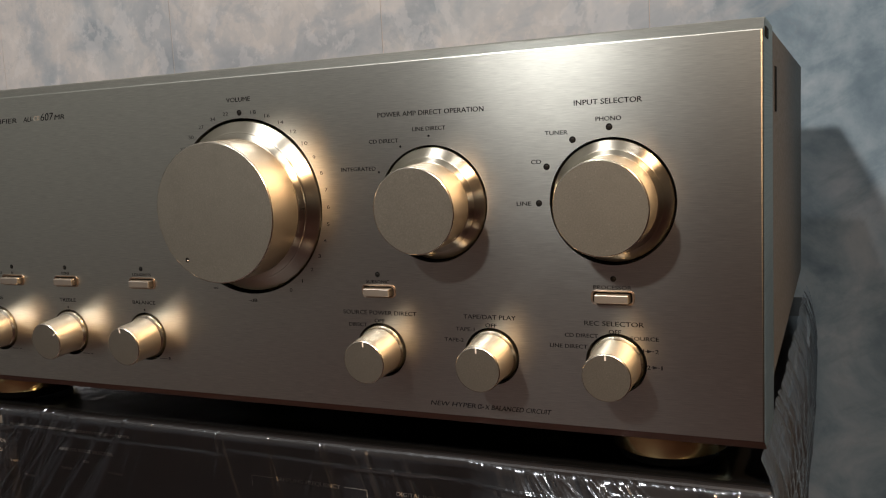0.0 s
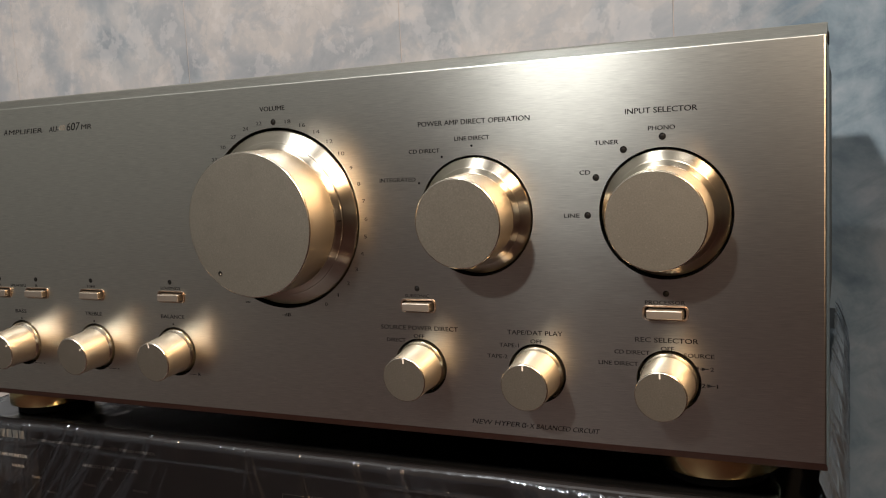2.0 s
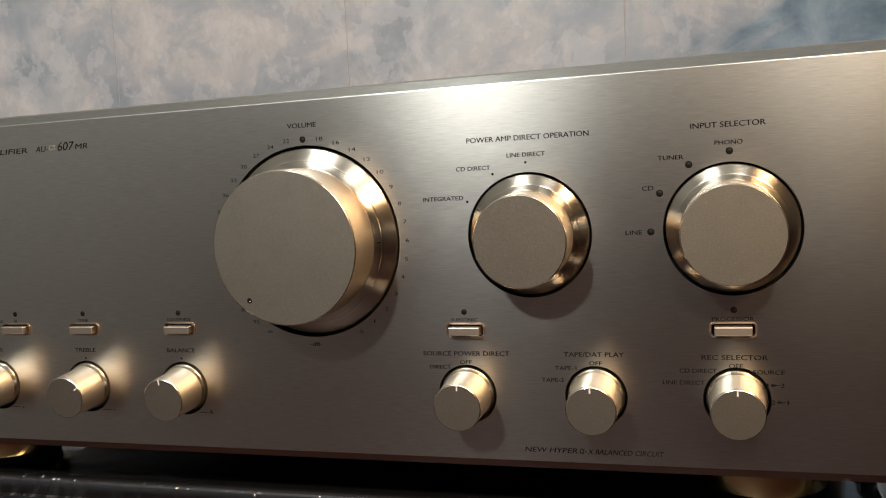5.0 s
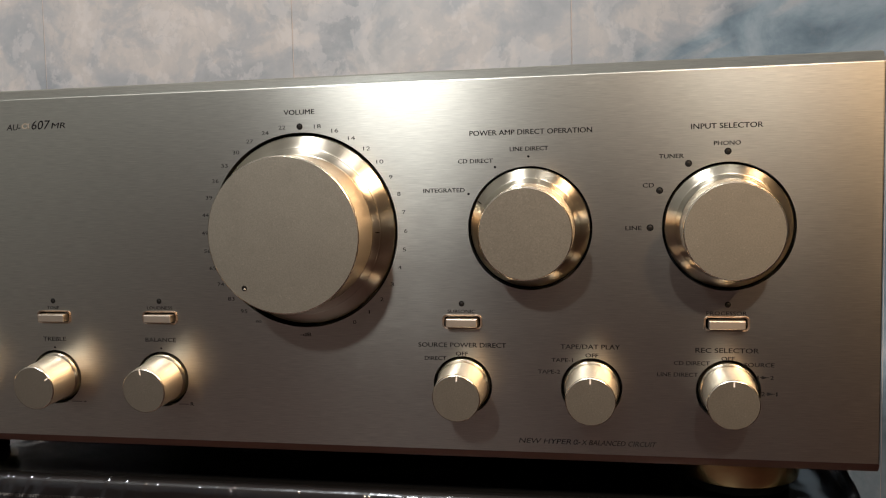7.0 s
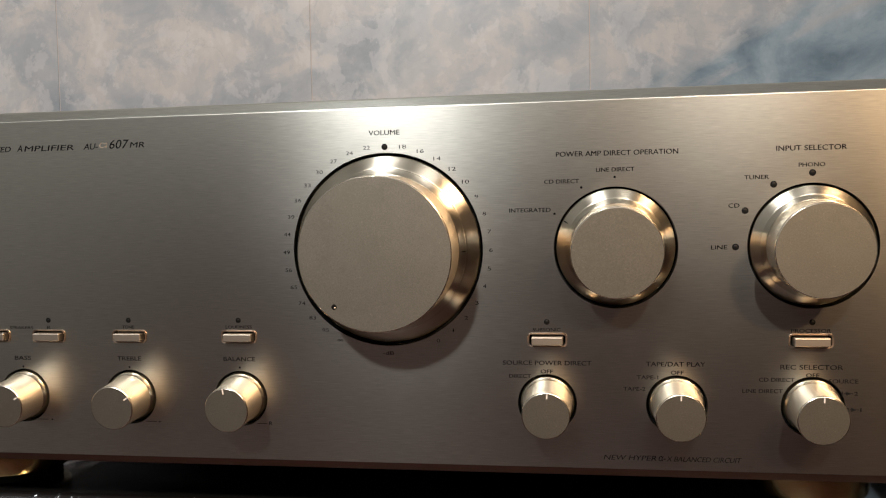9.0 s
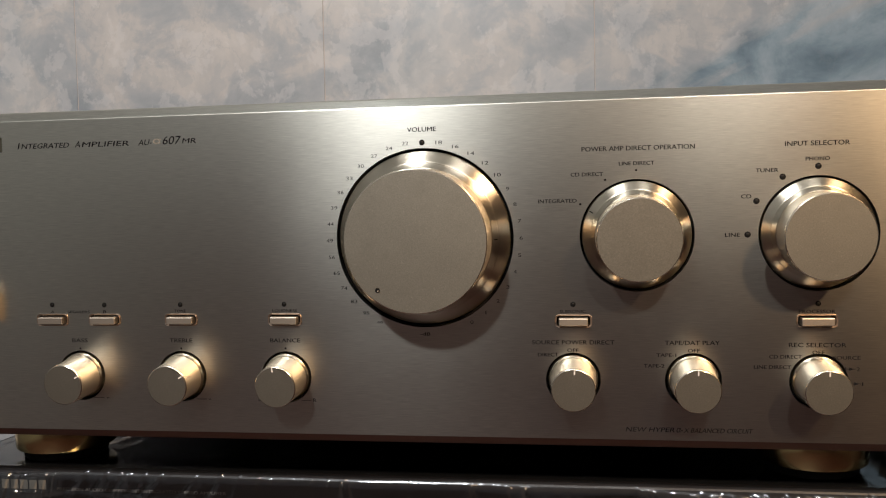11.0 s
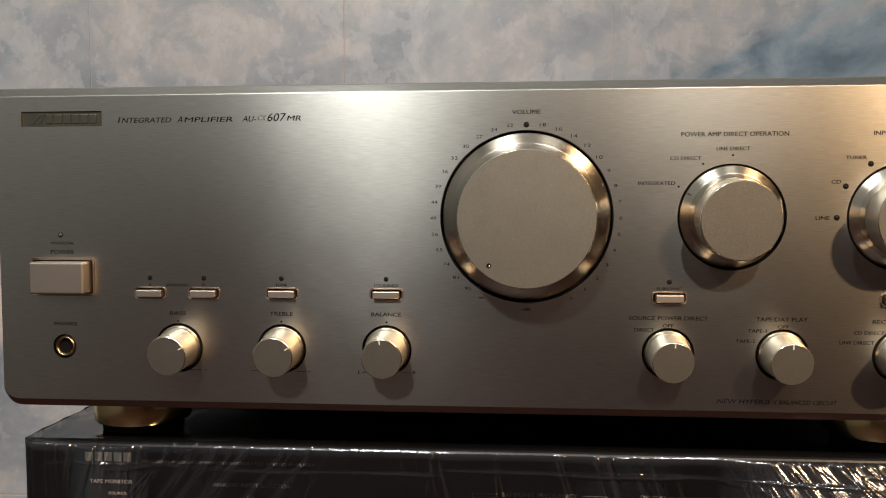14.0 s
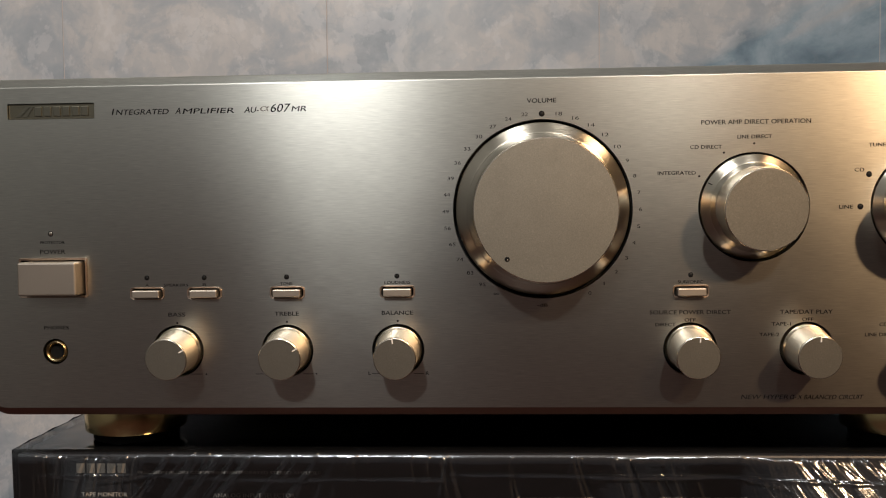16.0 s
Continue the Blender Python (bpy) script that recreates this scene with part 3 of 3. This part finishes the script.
# printed words on the panel: text, left, right, middle height, capital height (mm)
WORDS = [
    ("POWER", -197.9, -187.1, 227.3, 1.9), ("PROTECTOR", -197.8, -187.2, 231.2, 1.2), ("PHONES", -197.2, -186.6, 195.2, 1.6),
    ("A", -153.1, -151.6, 212.9, 1.2), ("SPEAKERS", -145.2, -134.9, 212.8, 1.2), ("B", -128.7, -127.2, 212.9, 1.2),
    ("TONE", -95.9, -90.8, 213.1, 1.3), ("LOUDNESS", -52.3, -41.6, 213.2, 1.3), ("BASS", -143.6, -136.4, 200.4, 1.75),
    ("TREBLE", -98.5, -88.3, 200.5, 1.75), ("BALANCE", -53.6, -40.6, 200.6, 1.75), ("VOLUME", 7.0, 18.9, 286.9, 1.9),
    ("POWER AMP DIRECT OPERATION", 77.0, 120.4, 276.9, 1.9), ("LINE DIRECT", 91.4, 105.0, 270.9, 1.55), ("CD DIRECT", 72.6, 85.2, 267.0, 1.55),
    ("INTEGRATED", 59.6, 74.8, 256.7, 1.55), ("INPUT SELECTOR", 153.9, 177.4, 276.8, 1.9), ("PHONO", 161.4, 170.2, 270.9, 1.55),
    ("TUNER", 143.1, 151.4, 266.9, 1.55), ("CD", 137.6, 141.4, 257.0, 1.55), ("LINE", 131.6, 137.1, 242.2, 1.55),
    ("SUBSONIC", 67.6, 77.8, 212.5, 1.3), ("PROCESSOR", 158.9, 172.3, 212.3, 1.4), ("SOURCE POWER DIRECT", 56.3, 88.9, 200.1, 1.75),
    ("OFF", 70.3, 74.8, 196.9, 1.5), ("DIRECT", 58.6, 66.7, 195.1, 1.5), ("TAPE/DAT PLAY", 108.5, 129.4, 200.0, 1.75),
    ("OFF", 117.3, 121.8, 196.9, 1.5), ("TAPE-1", 105.2, 112.8, 195.1, 1.5), ("TAPE-2", 100.3, 108.2, 190.8, 1.5),
    ("REC SELECTOR", 155.2, 176.3, 199.3, 1.75), ("OFF", 163.9, 168.3, 196.4, 1.5), ("CD DIRECT", 147.9, 160.0, 194.7, 1.5),
    ("SOURCE", 171.5, 181.4, 194.4, 1.5), ("LINE DIRECT", 142.2, 156.0, 190.6, 1.5), ("1", 175.8, 176.2, 190.0, 1.5), ("2", 180.0, 181.2, 190.0, 1.5),
    ("2", 177.1, 178.3, 184.3, 1.5), ("1", 182.0, 182.4, 184.3, 1.5),
    ("+", -128.7, -127.3, 175.2, 1.0), ("+", -82.0, -80.6, 175.2, 1.0), ("L", -59.5, -58.5, 175.4, 1.5), ("R", -35.6, -34.3, 175.4, 1.5),
    ("-dB", 10.6, 14.9, 203.4, 1.4),
]
for body, a, b, z, h in WORDS:
    lettering(body, amp, a * MM, b * MM, (z - Z0) * MM, h * MM, INK)
SLANTED = [("I", -165.5, -164.3, 285.4, 2.7), ("NTEGRATED", -163.7, -141.0, 285.2, 2.3), ("A", -138.6, -135.6, 285.4, 2.7), ("MPLIFIER", -135.4, -113.2, 285.2, 2.3),
           ("AU-", -109.6, -103.0, 285.3, 2.5), ("607", -98.7, -90.0, 285.9, 3.6), ("MR", -89.8, -83.0, 285.4, 2.3),
           ("NEW HYPER", 93.0, 112.4, 165.3, 1.9), ("X BALANCED CIRCUIT", 115.5, 141.9, 165.2, 1.9)]
for body, a, b, z, h in SLANTED:
    lettering(body, amp, a * MM, b * MM, (z - Z0) * MM, h * MM, INK, slant=0.25, name="slanted_text")
lettering("\u03b1", amp, -103.0 * MM, -98.9 * MM, (285.9 - Z0) * MM, 2.7 * MM, DIM_PRINT, slant=0.2, name="slanted_text")
lettering("\u03b1-", amp, 112.6 * MM, 115.5 * MM, (165.5 - Z0) * MM, 2.5 * MM, INK, slant=0.2, name="slanted_text")
RING = ["\u221e", "95", "83", "74", "65", "56", "49", "44", "39", "36", "33", "30", "27", "24", "22", "", "18", "16", "14", "12", "10", "9", "8", "7", "6", "5", "4", "3", "2", "1", "0"]
for i, word in enumerate(RING):
    a = radians((i - 15) * 10.08)
    x, z = 13.0 + 39.6 * math.sin(a), 242.7 + 39.3 * math.cos(a)
    if word:
        w = 2.7 if len(word) > 1 else 0.45 if word == "1" else 1.3
        if word == "\u221e":
            w = 2.3
        lettering(word, amp, (x - w / 2) * MM, (x + w / 2) * MM, (z - Z0) * MM, 1.5 * MM, INK, name="scale_number")
for a, b, z in ((-134.5, -129.6, 175.2), (-107.0, -103.6, 175.2), (-87.0, -82.6, 175.2), (-57.9, -53.6, 175.2), (-40.6, -36.4, 175.2), (176.6, 179.6, 190.0), (178.5, 181.6, 184.3)):
    part("printed_line", strip(a * MM, b * MM, (z - 0.12 - Z0) * MM, (z + 0.12 - Z0) * MM), INK, amp)
for x, z in ((177.2, 190.0), (179.0, 184.3)):
    bm = bmesh.new()
    bm.faces.new([bm.verts.new(P(x + dx, z + dz, -0.14)) for dx, dz in ((0, -0.65), (2.0, 0), (0, 0.65))])
    part("printed_arrow", bm, INK, amp)

for sx in (-178.0, 175.5):
    for sy in (48.0, 285.0):
        foot = part("foot", lathe([(0, 4 * MM), (21.6 * MM, 4 * MM), (22.9 * MM, 4.6 * MM), (23.2 * MM, 6 * MM), (23.2 * MM, 17 * MM), (22.4 * MM, 19 * MM), (0, 22 * MM)], 72), GOLD, amp, "gold plated round foot")
        sharp(foot)
        foot.rotation_euler = (radians(90), 0, 0)
        foot.location = (sx * MM, sy * MM, 0)
        part("rubber_pad", lathe([(0, 0), (19.0 * MM, 0), (19.5 * MM, 0.5 * MM), (19.5 * MM, 4.2 * MM), (0, 4.2 * MM)], 48), BLACK, foot, "black rubber pad")

# ---- wrapped unit underneath ----
unit = thing("lower_amplifier", (0, 0, 0), "black audio unit wrapped in clear stretch film", "amplifier")
UX0, UX1, UY, UZ = -0.2225, 0.2165, 0.0205, 0.1355
part("housing", box(UX0, UX1, UY + 0.006, 0.40, 0.012, UZ, 0.0015), UNIT, unit)
part("fascia", box(UX0, UX1, UY, UY + 0.006, 0.012, UZ, 0.0012), UNIT, unit, "black front plate with grey lettering")
for sx in (-0.17, 0.165):
    for sy in (0.07, 0.33):
        f = part("foot", lathe([(0, 0), (0.02, 0), (0.022, 0.002), (0.022, 0.012)], 32), BLACK, unit)
        f.rotation_euler, f.location = (radians(90), 0, 0), (sx, sy, 0)
YT = UY - 0.0002
for i in range(5):
    part("logo_bar", strip((-195 + 4.7 * i) * MM, (-191.2 + 4.7 * i) * MM, 126.8 * MM, 131.2 * MM, YT), LOGO_PRINT, unit)
for body, a, b, z, h in (("PRECISION AUDIO COMPONENT/INTEGRATED STEREO AMPLIFIER", -167, -84, 127.3, 1.5), ("TAPE MONITOR", -193, -172, 117.2, 1.9), ("SOURCE", -184, -175, 111.6, 1.4),
                         ("ANALOG INPUT SELECTOR", -133, -96, 117.0, 1.9), ("CD", -116.5, -113, 111.4, 1.5), ("TUNER", -133, -125, 106.6, 1.4), ("PHONO", -100, -91, 107.0, 1.4),
                         ("TAPE1", -170, -163, 106.6, 1.3), ("TAPE2", -160, -153, 99.5, 1.3), ("SAMPLING FREQUENCY", 2.5, 36.5, 116.0, 1.9), ("DIGITAL INPUT SELECTOR", 64.5, 102, 116.3, 1.9)):
    lettering(body, unit, a * MM, b * MM, z * MM, h * MM, GREY_PRINT, y=YT)
for a, b, z0, z1 in ((-11, 0.5, 115.9, 116.2), (38.5, 50, 115.9, 116.2), (-11.2, -10.9, 111, 116.2), (49.8, 50.1, 111, 116.2)):
    part("printed_line", strip(a * MM, b * MM, z0 * MM, z1 * MM, YT), GREY_PRINT, unit)


# stretch film round the lower unit
def fold(u, v, folds):
    """Heights of the pulled folds over the grids u, v: sharp ridges that run out from their starts."""
    h = np.zeros_like(u)
    for u0, v0, ang, length, width, tall in folds:
        s, c = math.sin(ang), math.cos(ang)
        du, dv = u - u0, v0 - v
        along, off = du * s + dv * c, du * c - dv * s
        w = width * (0.6 + 1.2 * np.maximum(0, along) / length)
        k = np.maximum(0, 1 - np.abs(off) / w)
        h += tall * k ** 1.3 * np.clip((along + 0.004) / 0.006, 0, 1) * np.clip((length - along) / 0.02, 0, 1)
    return h


rng = random.Random(7)
FOLDS = []
for u0, u1, count, lean0, lean1, tall in ((-0.215, -0.165, 18, -0.15, 0.1, 1.0), (-0.165, -0.07, 22, -0.75, -0.45, 1.0), (-0.07, 0.03, 10, -0.4, 0.3, 1.0), (0.02, 0.09, 9, 0.25, 0.5, 1.0), (0.095, 0.212, 36, 0.35, 0.95, 0.4)):
    for _ in range(count):
        FOLDS.append((rng.uniform(u0, u1), 0.137 - rng.uniform(0, 0.012) * (rng.random() < 0.6), rng.uniform(lean0, lean1), rng.uniform(0.02, 0.10), rng.uniform(0.0004, 0.0012), tall * rng.uniform(0.0002, 0.0010)))

for k in range(7):
    FOLDS.append((-0.215 + 0.062 * k, 0.1265 - 0.0012 * (k % 3) + 0.0004 * k, math.pi / 2 - 0.02 * (k % 2), 0.075, 0.0007, 0.0005))


def bulge(u):
    """How far the pulled film stands off the front, along its length."""
    a = max(0.0, 1 - ((u - 0.172) / (0.074 if u < 0.172 else 0.060)) ** 2)
    b = 0.42 * max(0.0, 1 - ((u + 0.185) / 0.022) ** 2)
    c = 0.12 * max(0.0, 1 - ((u - 0.055) / 0.030) ** 2)
    return 0.016 * (max(a, b, c) ** 0.7) * (0.75 + 0.5 * noise.noise((u * 45, 0.3, 0.0)))


def slant_at(u):
    """Slant of the drawn wrinkles: upright at the far end, leaning where the film is pulled across."""
    return 0.06 if u < -0.1 else 0.7


FX0, FX1 = -0.2242, 0.2178


def film_front():
    bm = bmesh.new()
    nu, nv = 1500, 130
    us = FX0 + (FX1 - FX0) * np.arange(nu + 1) / nu
    vs = 0.1372 - 0.075 * np.arange(nv + 1) / nv
    folds = fold(us[None, :] + 0 * vs[:, None], vs[:, None] + 0 * us[None, :], FOLDS)
    stand = [bulge(u) for u in us]
    rows = []
    for j in range(nv + 1):
        v = float(vs[j])
        row = []
        for i in range(nu + 1):
            u = float(us[i])
            y = UY - 0.0016 - 0.0006 * noise.noise((u * 30, v * 30, 2.0)) - float(folds[j, i])
            y -= stand[i] * (0.055 * noise.noise(((u + slant_at(u) * v) * 150, v * 6, 3.0)) + 0.018 * noise.noise(((u + slant_at(u) * v) * 520, v * 9, 8.0)))
            y -= stand[i] * min(1.0, max(0.0, (0.137 - v) / 0.026)) ** 1.15
            if j < 8:
                y += (8 - j) ** 2 * 0.00004
            row.append(bm.verts.new((u, y, v)))
        rows.append(row)
    # over the top edge and back under the feet
    top = []
    for k in range(1, 60):
        d = k / 59
        top.append([bm.verts.new((float(us[i]), UY + 0.001 + 0.30 * d ** 1.6, 0.1372 + 0.0002 * noise.noise((i * 0.04, d * 20, 5.0)) + 0.0001 * noise.noise((i * 0.2, d * 60, 1.0)))) for i in range(0, nu + 1, 6)])
    for a, b in zip(rows, rows[1:]):
        for i in range(nu):
            bm.faces.new((a[i], b[i], b[i + 1], a[i + 1]))
    for a, b in zip(top, top[1:]):
        for i in range(len(a) - 1):
            bm.faces.new((a[i], a[i + 1], b[i + 1], b[i]))
    first = rows[0][::6]
    for i in range(len(first) - 1):
        bm.faces.new((first[i], first[i + 1], top[0][i + 1], top[0][i]))
    return bm


film = thing("stretch_film", (0, 0, 0), "clear crinkled stretch film wrapped over the black unit", "plastic wrap")
part("front_sheet", film_front(), FILM, film, smooth=True)


def film_side(side):
    """Film gathered round the end of the unit in long upright creases, loose at its upper hem."""
    bm = bmesh.new()
    rows = []
    nu, nv = 260, 70
    for j in range(nv + 1):
        row = []
        v = j / nv
        for i in range(nu + 1):
            y = UY + 0.36 * i / nu
            hem = 0.1372 + (0.010 + 0.007 * noise.noise((y * 11, 3.1, 0)) if side > 0 else 0.0)
            z = 0.02 + (hem - 0.02) * v
            crease = 1 - 2 * abs(noise.noise((y * 55 + 1.6 * v, v * 1.8, 9.0)))
            fine = 1 - 2 * abs(noise.noise((y * 170 - 2.5 * v, v * 2.4, 4.0)))
            loose = 0.25 + (1.6 * v * (1 - v) if side > 0 else 0.0)
            lean = 0.006 * max(0.0, (v - 0.8) / 0.2) ** 2 if side > 0 else 0.0
            x = (UX1 if side > 0 else UX0) + side * (0.0018 + 0.003 * v * (y - UY) / 0.36 - lean + loose * (0.0060 * max(0.0, crease) ** 2 + 0.0016 * max(0.0, fine) ** 2))
            row.append(bm.verts.new((x, y, z)))
        rows.append(row)
    for a, b in zip(rows, rows[1:]):
        for i in range(nu):
            bm.faces.new((a[i], a[i + 1], b[i + 1], b[i]))
    return bm


for side in (-1, 1):
    part("side_sheet", film_side(side), CRUMPLED if side > 0 else FILM, film, smooth=True)

# ---- wall tiles, each a piece of the wall ----
tile_bm = box(-0.1247, 0.1247, 0.0, 0.0038, -0.2596, 0.2596, 0.0003, 1)
tile_mesh = bpy.data.meshes.new("tile")
tile_bm.to_mesh(tile_mesh)
tile_bm.free()
tile_mesh.materials.append(TILE)
low = bpy.data.meshes.new("tile")
low_bm = box(-0.1247, 0.1247, 0.0, 0.0038, -0.0465, 0.0465, 0.0003, 1)
low_bm.to_mesh(low)
low_bm.free()
low.materials.append(TILE)
for col in range(-5, 9):
    t = new("tile", low)
    t.location, t.parent = (0.0935 + 0.125 + 0.25 * col, WALL_Y, -0.0925), wall_north
    for row in range(0, 5):
        t = new("tile", tile_mesh)
        t.location = (0.0935 + 0.125 + 0.25 * col, WALL_Y, 0.215 + 0.52 * row)
        t.parent = wall_north
